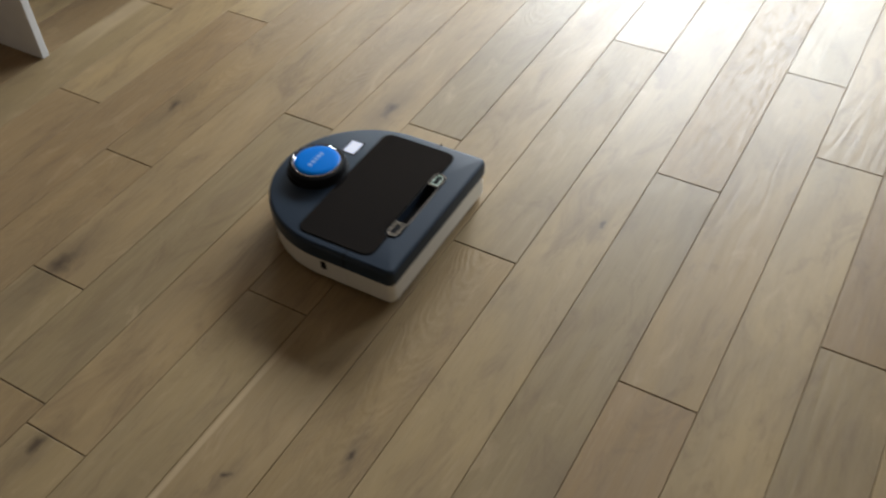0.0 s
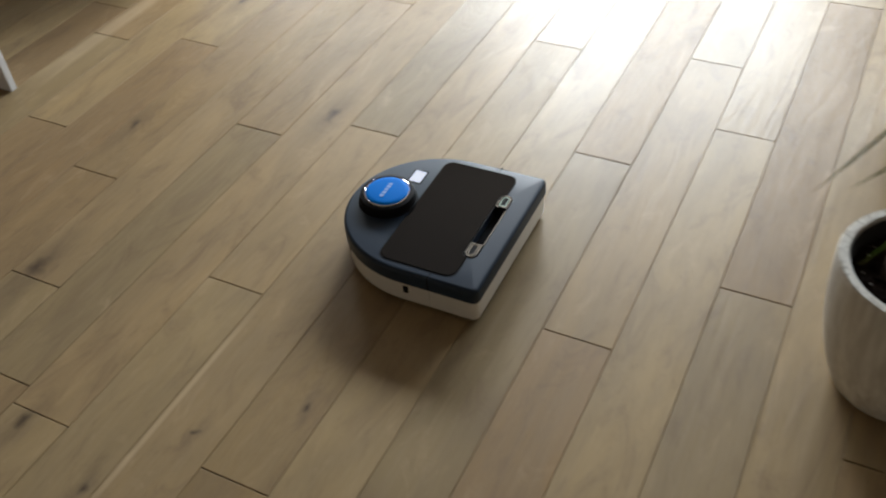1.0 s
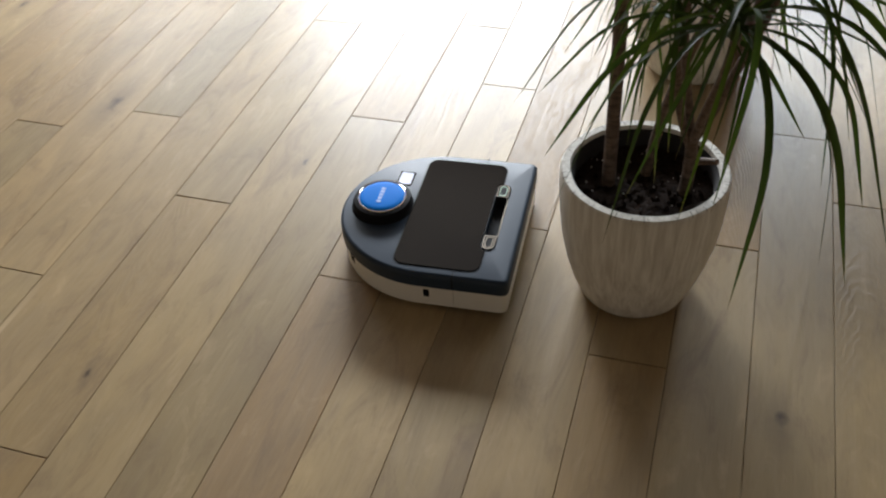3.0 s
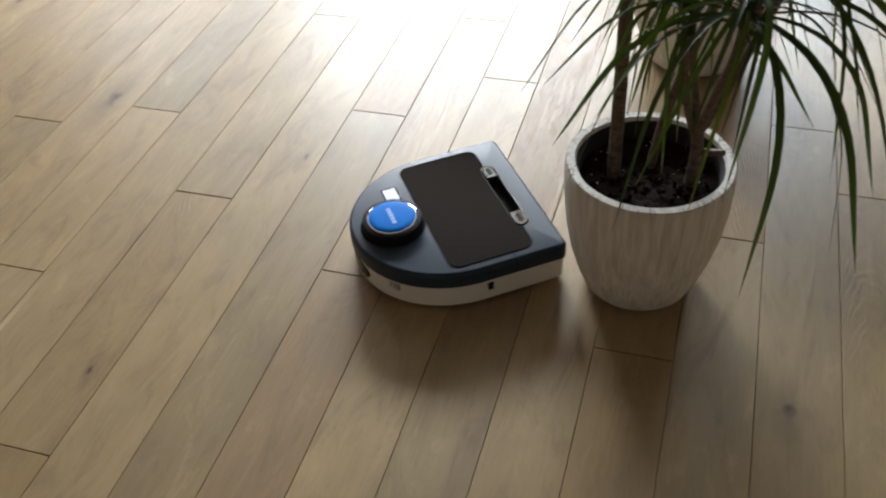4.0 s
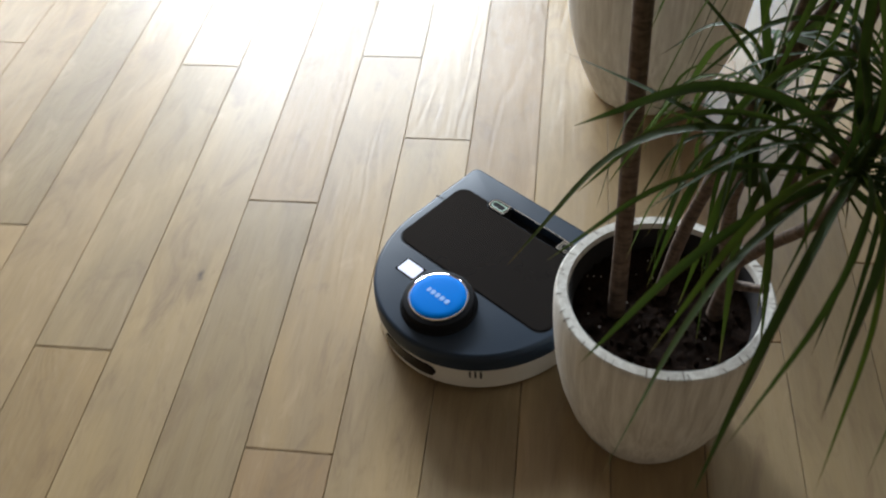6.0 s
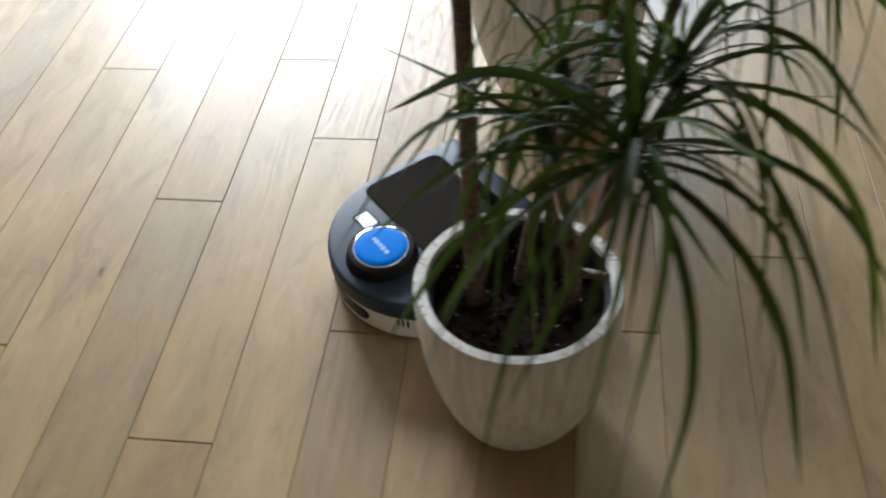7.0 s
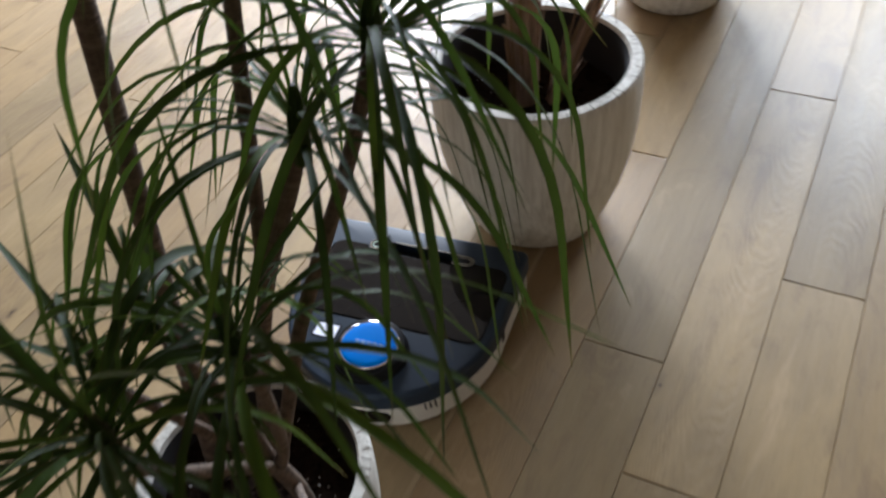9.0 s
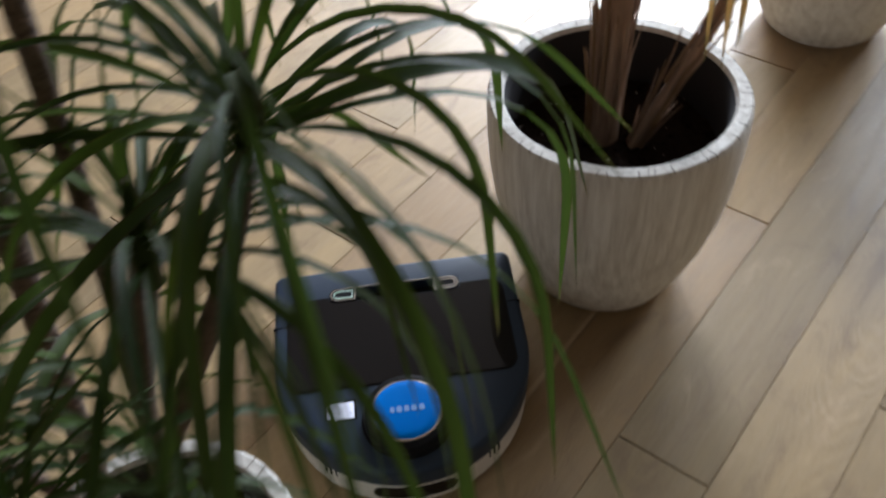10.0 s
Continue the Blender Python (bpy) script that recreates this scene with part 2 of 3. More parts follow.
OAK, POT, SOIL, WALL = oak(), whitewash(), soil_mat(), wall_mat("warm_bounce_wall", (0.35, 0.280, 0.215), (0.40, 0.325, 0.255))
# dark finish for unseen surfaces, so that they bounce little light
LOW_BOUNCE = wall_mat("low_bounce_dark", (0.075, 0.058, 0.043), (0.110, 0.086, 0.064))
LEAF = leaf_mat("green_leaf", (0.019, 0.037, 0.010), (0.045, 0.027, 0.014), (0.16, 0.11, 0.05))
# brighter lime colour stands in for leaves lit from behind
LIME = leaf_mat("backlit_leaf", (0.045, 0.088, 0.014), (0.075, 0.070, 0.020), (0.20, 0.15, 0.06))
DRY = leaf_mat("dry_leaf", (0.30, 0.18, 0.09), (0.22, 0.13, 0.07), (0.20, 0.11, 0.06))
BARK = bark_mat("ringed_bark", (0.045, 0.027, 0.018), (0.175, 0.118, 0.080), 150.0)
FIBRE = bark_mat("fibre_bark", (0.17, 0.100, 0.060), (0.44, 0.29, 0.185), 9.0)
JOINT = plain("joint_filler", (0.060, 0.034, 0.018), 0.9)
SHELL = plain("slate_blue_plastic", (0.022, 0.035, 0.055), 0.42, grain=0.12, scale=900.0)
IVORY = plain("ivory_plastic", (0.72, 0.70, 0.64), 0.35)
GLOSS = plain("black_gloss_plastic", (0.009, 0.008, 0.008), 0.05)
GLOSS.node_tree.nodes["Principled BSDF"].inputs["Specular IOR Level"].default_value = 0.24
BLACK = plain("black_plastic", (0.012, 0.012, 0.013), 0.42)
CHROME = plain("chrome", (0.70, 0.71, 0.71), 0.08, metal=1.0)
GREY = plain("dark_latch_plastic", (0.016, 0.017, 0.018), 0.4)
BLUE = plain("blue_plastic", (0.001, 0.185, 0.68), 0.5, grain=0.2, scale=1500.0)
for _m, _level in ((SHELL, 0.22), (BLUE, 0.04), (BLACK, 0.04), (GREY, 0.0)):
    _m.node_tree.nodes["Principled BSDF"].inputs["Specular IOR Level"].default_value = _level
PALE = plain("pale_blue_print", (0.22, 0.42, 0.80), 0.4)
GREEN = glow_mat("green_indicator", (0.40, 0.95, 0.45), 0.22)
SCREEN = glow_mat("lit_screen", (0.78, 0.82, 1.0), 0.72)
RUBBER = plain("rubber", (0.02, 0.02, 0.02), 0.7)
WHITE = plain("white_lacquer", (0.74, 0.74, 0.74), 0.4)
GLASS = glass_mat()


# ---- building helpers ----
def part(name, bm, material, parent, label="", smooth=False):
    mesh = bpy.data.meshes.new(name)
    bmesh.ops.recalc_face_normals(bm, faces=bm.faces)
    bm.to_mesh(mesh)
    bm.free()
    mesh.materials.append(material)
    if smooth:
        mesh.shade_smooth()
        mesh.set_sharp_from_angle(angle=radians(38))
    ob = new(name, mesh)
    if parent is not None:
        ob.parent = parent
    return tagged(ob, label)


def box_bm(x0, x1, y0, y1, z0, z1, bevel=0.0, segs=2):
    bm = bmesh.new()
    bmesh.ops.create_cube(bm, size=1.0, matrix=Matrix.Translation(((x0 + x1) / 2, (y0 + y1) / 2, (z0 + z1) / 2)) @ Matrix.Diagonal((x1 - x0, y1 - y0, z1 - z0, 1)))
    if bevel:
        bmesh.ops.bevel(bm, geom=list(bm.edges), offset=bevel, segments=segs, profile=0.5, affect="EDGES")
    return bm


def loft(rings, cap=True, close=False):
    """A skin over rings of points, all of one length."""
    bm = bmesh.new()
    vs = [[bm.verts.new(p) for p in ring] for ring in rings]
    m = len(vs[0])
    pairs = list(zip(vs, vs[1:])) + ([(vs[-1], vs[0])] if close else [])
    for a, b in pairs:
        for i in range(m):
            bm.faces.new((a[i], a[(i + 1) % m], b[(i + 1) % m], b[i]))
    if cap and not close:
        bm.faces.new(vs[0][::-1])
        bm.faces.new(vs[-1])
    return bm


def turned(profile, segs=64, wobble=0.0, seed=0.0):
    """A turned body from (radius, height) pairs."""
    rings = []
    for r, z in profile:
        ring = []
        for i in range(segs):
            a = 2 * math.pi * i / segs
            d = 1 + wobble * noise.noise((math.cos(a) * 2 + seed, math.sin(a) * 2, z * 9))
            ring.append((r * d * math.cos(a), r * d * math.sin(a), z))
        rings.append(ring)
    return loft(rings)


def rounded(x0, x1, y0, y1, r, k=5):
    """The outline of a rounded rectangle, counter-clockwise."""
    out = []
    for cx, cy, a0 in ((x1 - r, y1 - r, 0), (x0 + r, y1 - r, 90), (x0 + r, y0 + r, 180), (x1 - r, y0 + r, 270)):
        for i in range(k + 1):
            a = radians(a0 + 90 * i / k)
            out.append((cx + r * math.cos(a), cy + r * math.sin(a)))
    return out


def slab(outline, z0, z1, edge=0.0):
    """A plate over an outline, with its upper edge rounded off."""
    n = len(outline)
    cx, cy = sum(p[0] for p in outline) / n, sum(p[1] for p in outline) / n

    def ring(z, inset):
        out = []
        for i, (x, y) in enumerate(outline):
            (xa, ya), (xb, yb) = outline[i - 1], outline[(i + 1) % n]
            tx, ty = xb - xa, yb - ya
            l = math.hypot(tx, ty) or 1
            out.append((x - inset * ty / l, y + inset * tx / l, z))
        return out

    rings = [ring(z0, 0.0)]
    if edge:
        for i in range(5):
            a = math.pi / 2 * i / 4
            rings.append(ring(z1 - edge + edge * math.sin(a), edge * (1 - math.cos(a))))
    else:
        rings.append(ring(z1, 0.0))
    return loft(rings)


def tube(points, radii, sides=10, uv=True):
    """A limb along points."""
    bm = bmesh.new()
    layer = bm.loops.layers.uv.new("UVMap")
    pts = [Vector(p) for p in points]
    rings, run = [], [0.0]
    for a, b in zip(pts, pts[1:]):
        run.append(run[-1] + (b - a).length)
    side = None
    for i, p in enumerate(pts):
        t = (pts[min(i + 1, len(pts) - 1)] - pts[max(i - 1, 0)]).normalized()
        if side is None:
            side = t.orthogonal().normalized()
        side = (side - t * side.dot(t)).normalized()
        up = t.cross(side)
        rings.append([bm.verts.new(p + radii[i] * (math.cos(2 * math.pi * k / sides) * side + math.sin(2 * math.pi * k / sides) * up)) for k in range(sides)])
    for i in range(len(rings) - 1):
        for k in range(sides):
            f = bm.faces.new((rings[i][k], rings[i][(k + 1) % sides], rings[i + 1][(k + 1) % sides], rings[i + 1][k]))
            for loop, (u, v) in zip(f.loops, ((k, i), (k + 1, i), (k + 1, i + 1), (k, i + 1))):
                loop[layer].uv = (u / sides, run[v])
    bm.faces.new(rings[0][::-1])
    bm.faces.new(rings[-1])
    return bm


def spline(points, n):
    """Points along a smooth curve through the given ones."""
    p = [Vector(q) for q in points]
    p = [2 * p[0] - p[1], *p, 2 * p[-1] - p[-2]]
    out, spans = [], len(p) - 3
    for i in range(n + 1):
        s = spans * i / n
        k = min(int(s), spans - 1)
        t = s - k
        a, b, c, d = p[k : k + 4]
        out.append(0.5 * ((2 * b) + (c - a) * t + (2 * a - 5 * b + 4 * c - d) * t * t + (3 * b - a - 3 * c + d) * t ** 3))
    return out


# ---- the room ----
def room():
    # an unseen shell: warm walls bounce fill, the dark ceiling and north wall limit it
    x0, x1, y0, y1, h, th = -3.9, 3.7, -4.4, WALL_Y, 2.6, 0.2
    tagged(part("wall_south", box_bm(x0, x1, y0 - th, y0, 0, h), WALL, None), "unseen wall, warm beige for warm bounce light", "wall", kind="structure")
    tagged(part("wall_west", box_bm(x0 - th, x0, y0 - th, y1 + th, 0, h), WALL, None), "unseen wall, warm beige for warm bounce light", "wall", kind="structure")
    tagged(part("wall_east", box_bm(x1, x1 + th, y0 - th, y1 + th, 0, h), WALL, None), "unseen wall, warm beige for warm bounce light", "wall", kind="structure")
    tagged(part("ceiling", box_bm(x0 - th, x1 + th, y0 - th, y1 + th, h, h + th), LOW_BOUNCE, None), "unseen ceiling, dark to hold down bounce light", "ceiling", kind="structure")
    north = tagged(new("wall_north"), "unseen wall with wide glazed openings, dark to hold down bounce light", "wall", kind="structure")
    spans = [x0, *[x for w in WINDOWS for x in w], x1]
    for a, b in zip(spans[::2], spans[1::2]):
        part("wall_pier", box_bm(a, b, y1, y1 + th, 0, h), LOW_BOUNCE, north)
    for a, b in WINDOWS:
        part("lintel", box_bm(a, b, y1, y1 + th, HEAD, h), LOW_BOUNCE, north)
        part("parapet", box_bm(a, b, y1, y1 + th, 0, SILL), LOW_BOUNCE, north)
    for k, (a, b) in enumerate(WINDOWS):
        win = tagged(new("window_%d" % (k + 1)), "unseen wide white-framed window with a bright sky", "window", kind="structure")
        w = 0.05
        y = y1 + 0.1
        for xa, xb, za, zb in ((a, a + w, SILL, HEAD), (b - w, b, SILL, HEAD), (a + w, b - w, SILL, SILL + w), (a + w, b - w, HEAD - w, HEAD)):
            part("window_frame", box_bm(xa, xb, y, y + 0.06, za, zb, 0.004), WHITE, win)
        pane = part("pane", box_bm(a + w, b - w, y + 0.025, y + 0.035, SILL + w, HEAD - w), GLASS, win)
        pane.visible_shadow = False


room()


# ---- the robot vacuum ----
def d_outline(grow=0.0, k=40):
    """The robot's outline: a flat front and a round back."""
    r, xf, c, rc = 0.158 + grow, 0.047 + grow, -0.100, 0.012
    out = []
    for cx, cy, a0 in ((xf - rc, -r + rc, 270), (xf - rc, r - rc, 0)):
        for i in range(5):
            a = radians(a0 + 90 * i / 4)
            out.append((cx + rc * math.cos(a), cy + rc * math.sin(a)))
    for i in range(k + 1):
        a = radians(90 + 180 * i / k)
        out.append((c + (r + 0.013) * math.cos(a), r * math.sin(a)))
    return out


def cut_outline(outline, x, front):
    """The part of an outline before or behind x."""
    out, n = [], len(outline)
    for i in range(n):
        a, b = outline[i], outline[(i + 1) % n]
        ina, inb = (a[0] >= x) == front, (b[0] >= x) == front
        if ina:
            out.append(a)
        if ina != inb:
            t = (x - a[0]) / (b[0] - a[0])
            out.append((x, a[1] + t * (b[1] - a[1])))
    return out


def slotted(outline, hole, z0, z1, edge, floor_z):
    """A rounded plate with a pit sunk into it."""
    bm = slab(outline, z0, z1, edge)
    top = max(bm.faces, key=lambda f: (f.calc_center_median().z, len(f.verts)))
    ring = list(top.edges)
    bmesh.ops.delete(bm, geom=[top], context="FACES_ONLY")
    vs = [bm.verts.new((x, y, z1)) for x, y in hole]
    inner = [bm.edges.new((vs[i], vs[(i + 1) % len(vs)])) for i in range(len(vs))]
    bmesh.ops.triangle_fill(bm, edges=ring + inner, use_beauty=True)
    low = [bm.verts.new((x, y, floor_z)) for x, y in hole]
    for i in range(len(vs)):
        j = (i + 1) % len(vs)
        bm.faces.new((vs[i], vs[j], low[j], low[i]))
    bm.faces.new(low)
    return bm


def robot():
    root = tagged(new("robot_vacuum"), "D-shaped robot vacuum, slate top, ivory sides, on the floor", "robot vacuum")
    seam = -0.043
    base, top = d_outline(-0.003), d_outline()
    body = part("body", slab(cut_outline(base, seam - 0.0004, False), 0.008, 0.0515), IVORY, root, "ivory plastic lower body", True)
    bumper = part("bumper", slab(cut_outline(base, seam + 0.0004, True), 0.008, 0.0515), IVORY, root, "ivory plastic front bumper", True)
    hole = rounded(-0.0125, 0.0125, -0.086, 0.086, 0.012, 6)
    cover = part("top_cover", slotted(top, hole, 0.050, 0.078, 0.007, 0.060), SHELL, root, "slate-blue matte plastic cover", True)
    for y in (-1, 1):
        part("cover_seam", box_bm(seam - 0.0007, seam + 0.0007, y * 0.1495 - 0.0091, y * 0.1495 + 0.0091, 0.052, 0.0784), BLACK, cover)
    # the bin lid, with notches round the two latches
    part("lid_gap", slab(lid_outline(0.0022), 0.0775, 0.0784), BLACK, cover)
    part("bin_lid", slab(lid_outline(0.0), 0.0775, 0.0794), GLOSS, root, "glossy black bin lid")
    part("handle_recess", slab(rounded(-0.0118, 0.0118, -0.0855, 0.0855, 0.0115, 6), 0.0602, 0.0610), BLACK, root)
    for s in (-1, 1):
        latch = part("latch", slab(latch_outline(s, 0.0010), 0.0612, 0.0788, 0.0008), GREY, root, "dark latch with chrome rings", True)
        part("latch_ring", hoop(latch_outline(s, 0.0014), latch_outline(s, 0.0032), 0.0770, 0.0801), CHROME, latch, "thin chrome ring")
        part("latch_ring", hoop(latch_outline(s, 0.0052), latch_outline(s, 0.0066), 0.0780, 0.0799), CHROME if s < 0 else GREEN, latch, "thin chrome ring" if s < 0 else "thin glowing green ring")
        part("latch_mark", slab(latch_outline(s, 0.0069), 0.0780, 0.0792), BLACK, latch)
    part("handle_rail", box_bm(0.0108, 0.0122, -0.052, 0.047, 0.0770, 0.0790), CHROME, root)
    # the turret
    at = Matrix.Translation((-0.2, 0, 0))

    def turret(name, profile, mat, parent, label=""):
        bm = turned(profile, 56)
        bmesh.ops.transform(bm, matrix=at, verts=bm.verts)
        return part(name, bm, mat, parent, label, True)

    collar = turret("turret", [(0.0545, 0.0770), (0.0540, 0.0795), (0.0515, 0.0815), (0.0505, 0.0915), (0.0490, 0.0948), (0.0450, 0.0960), (0.0425, 0.0958)], BLACK, root, "black laser turret")
    turret("turret_slot", [(0.0510, 0.0835), (0.0516, 0.0840), (0.0513, 0.0880), (0.0508, 0.0885)], BLACK, collar)
    turret("chrome_ring", [(0.0425, 0.0950), (0.0424, 0.0966), (0.0419, 0.0976), (0.0411, 0.0978), (0.0403, 0.0970)], CHROME, collar, "chrome ring")
    cap = turret("turret_cap", [(0.0394, 0.0955), (0.0391, 0.0976), (0.0365, 0.0990), (0.030, 0.0997), (0.018, 0.1002), (0.006, 0.1004)], BLUE, collar, "bright blue round cap")
    # a pale mark on the cap, as plain short shapes
    for i, (dy, w) in enumerate(((0.0175, 0.0065), (0.0085, 0.0065), (0.0, 0.0060), (-0.0085, 0.0065), (-0.0165, 0.0050))):
        part("cap_mark", slab(rounded(-0.2050, -0.1970, -dy - w / 2, -dy + w / 2, 0.0026, 3), 0.0996, 0.1007), PALE, cap)
    # the screen
    bezel = part("screen_bezel", slab(rounded(-0.1925, -0.1650, 0.0590, 0.0965, 0.002, 3), 0.0775, 0.0783), GLOSS, root)
    part("screen", slab(rounded(-0.1900, -0.1675, 0.0620, 0.0940, 0.0015, 3), 0.0778, 0.0787), SCREEN, root, "small lit screen")
    # sides: port, vents, rear sensor window
    part("side_port", box_bm(-0.093, -0.083, -0.1562, -0.150, 0.026, 0.042, 0.001), BLACK, root)
    part("side_port", box_bm(-0.093, -0.083, 0.150, 0.1562, 0.026, 0.042, 0.001), BLACK, root)
    for side in (-1, 1):
        for i in range(4):
            a = radians(180 - side * (31 + 2.6 * i))
            bm = box_bm(0.155, 0.1640, -0.0014, 0.0014, 0.030, 0.044, 0.0005)
            bmesh.ops.transform(bm, matrix=Matrix.Translation((-0.1, 0, 0)) @ Matrix.Rotation(a, 4, "Z"), verts=bm.verts)
            part("vent_slot", bm, BLACK, root)
    rings = []
    for i in range(25):
        a = radians(180 - 17 + 34 * i / 24)
        e = abs(i - 12) / 12
        half = 0.0105 * math.sqrt(max(0.0, 1 - e ** 6)) + 0.0006
        rings.append([(-0.1 + r * math.cos(a), r * math.sin(a), 0.029 + z) for r, z in ((0.162, -half), (0.1696, -half), (0.1696, half), (0.162, half))])
    part("rear_window", loft(rings), GLOSS, root, "dark glossy rear sensor window")
    for y in (-0.105, 0.105):
        bm = bmesh.new()
        bmesh.ops.create_cone(bm, cap_ends=True, segments=28, radius1=0.036, radius2=0.036, depth=0.018, matrix=Matrix.Translation((-0.085, y, 0.036)) @ Matrix.Rotation(radians(90), 4, "X"))
        part("wheel", bm, RUBBER, root)
    return root


def hoop(outer, inner, z0, z1):
    """A flat ring between two outlines."""
    return loft([[(x, y, z0) for x, y in outer], [(x, y, z1) for x, y in outer], [(x, y, z1) for x, y in inner], [(x, y, z0) for x, y in inner]], close=True)


def lid_outline(grow):
    g = grow
    pts = rounded(-0.146 - g, -0.004 + g, -0.139 - g, 0.139 + g, 0.018, 5)
    # notch for the handle slot in the front edge
    notch = [(-0.004 + g, -0.0875 + g), (-0.008, -0.0870 + g), (-0.0135 + g, -0.079), (-0.0135 + g, 0.079), (-0.008, 0.0870 - g), (-0.004 + g, 0.0875 - g)]
    first = pts[:6]
    rest = pts[6:]
    return rest + notch + first


def latch_outline(s, inset):
    """A D-shaped latch at one end of the slot."""
    r = 0.0115 - inset
    y_in, y_out = 0.050 + inset, 0.0855 - inset
    out = [(r, s * y_in), ]
    c = y_out - r
    for i in range(9):
        a = math.pi * i / 8
        out.append((r * math.cos(a), s * (c + r * math.sin(a))))
    out.append((-r, s * y_in))
    return out if s > 0 else out[::-1]


vacuum = robot()


# ---- pots and plants ----
def pot(name, x, y, height, rim, foot, soil_z, label, seed):
    h, t = height, rim * 0.115
    k = [(0.0, foot * 0.93), (0.012, foot * 0.985), (0.04, foot + 0.13 * (rim - foot)), (0.16, foot + 0.40 * (rim - foot)), (0.32, foot + 0.66 * (rim - foot)),
         (0.50, foot + 0.86 * (rim - foot)), (0.68, foot + 0.96 * (rim - foot)), (0.84, foot + 1.0 * (rim - foot)), (0.955, rim), (0.985, rim * 0.995), (1.0, rim * 0.975)]
    prof = [(r, z * h) for z, r in k] + [(rim - t, h), (rim - t * 1.15, h - 0.004), (rim - t * 1.3, h * 0.9), (rim - t * 1.7, soil_z - 0.03), (0.02, soil_z - 0.032)]
    root = tagged(new(name), label, "plant pot", group="row of plant pots")
    root.matrix_basis = pose(x, y, 0, 0, 0, seed * 40)
    bm = turned(prof, 96, 0.012, seed)
    part("pot_wall", bm, POT, root, smooth=True)
    # short chipped grooves on the rim
    rr = random.Random(int(seed * 10) + 3)
    a = 0.0
    while a < 6.2:
        a += rr.choice((0.06, 0.09, 0.13, 0.2, 0.28)) * rr.uniform(0.7, 1.3)
        w = rr.uniform(0.0003, 0.0009)
        g = box_bm(rim - t * rr.uniform(0.4, 0.98), rim * 0.988, -w, w, h - 0.004, h + 0.0003)
        bmesh.ops.transform(g, matrix=Matrix.Rotation(a, 4, "Z") @ Matrix.Translation((rim - t / 2, 0, 0)) @ Matrix.Rotation(rr.uniform(-0.35, 0.35), 4, "Z") @ Matrix.Translation((t / 2 - rim, 0, 0)), verts=g.verts)
        part("rim_crack", g, POTDARK, root)
    # a dark sheet over the pot's inner wall, from the soil to the rim
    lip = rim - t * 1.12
    part("inner_wall", turned([(lip + 0.001, soil_z - 0.02), (lip + 0.001, h - 0.007), (lip - 0.0015, h - 0.006), (lip - 0.0035, h - 0.012), (rim - t * 1.75, soil_z - 0.02)], 72), INNER_WALL, root, "dark inner wall", True)
    # soil: an uneven surface
    R, rings = rim - t * 1.40, []
    for j in range(30):
        r = R * (1 - j / 30.0)
        rings.append([(r * math.cos(a), r * math.sin(a), soil_z + 0.004 * noise.noise((r * math.cos(a) * 30 + seed, r * math.sin(a) * 30, 3.0)) + 0.0028 * noise.noise((r * math.cos(a) * 140, r * math.sin(a) * 140 + seed, 9.0)))
                      for a in (2 * math.pi * i / 110 for i in range(110))])
    soil = part("soil", loft(rings, cap=False), SOIL, root, "dark damp potting soil", True)
    # clods and pale grains of perlite on the soil
    for name, mat, count, lo, hi in (("clod", SOIL, 150, 0.0025, 0.0065), ("perlite", PERLITE, 46, 0.0008, 0.0021)):
        bm = bmesh.new()
        for _ in range(count):
            r, a = R * 0.97 * math.sqrt(rr.random()), rr.uniform(0, 2 * math.pi)
            size = rr.uniform(lo, hi)
            m = Matrix.Translation((r * math.cos(a), r * math.sin(a), soil_z + size * 0.35)) @ Euler((rr.uniform(0, 6), rr.uniform(0, 6), rr.uniform(0, 6))).to_matrix().to_4x4() @ Matrix.Diagonal((size, size * rr.uniform(0.5, 0.9), size * rr.uniform(0.4, 0.8), 1))
            bmesh.ops.create_icosphere(bm, subdivisions=1, radius=1.0, matrix=m)
        tagged(part(name, bm, mat, soil), kind="stuff")
    return root


PERLITE = plain("perlite_grain", (0.62, 0.58, 0.52), 0.8)
POTDARK = plain("rim_groove", (0.26, 0.23, 0.19), 0.9)
INNER_WALL = plain("dark_inner_wall", (0.012, 0.010, 0.010), 0.9)
P1 = (0.5225, -0.3685)
P2 = (0.552, 0.352)
P3 = (0.575, 1.105)
pot("plant_pot", *P1, 0.242, 0.1255, 0.082, 0.207, "whitewashed streaked clay pot holding a dragon tree", 1.0)
pot("plant_pot", *P2, 0.306, 0.159, 0.097, 0.225, "large whitewashed streaked clay pot with a fibrous stump", 2.0)
pot("plant_pot", *P3, 0.294, 0.157, 0.097, 0.225, "large whitewashed clay pot with drooping dry leaves", 3.0)


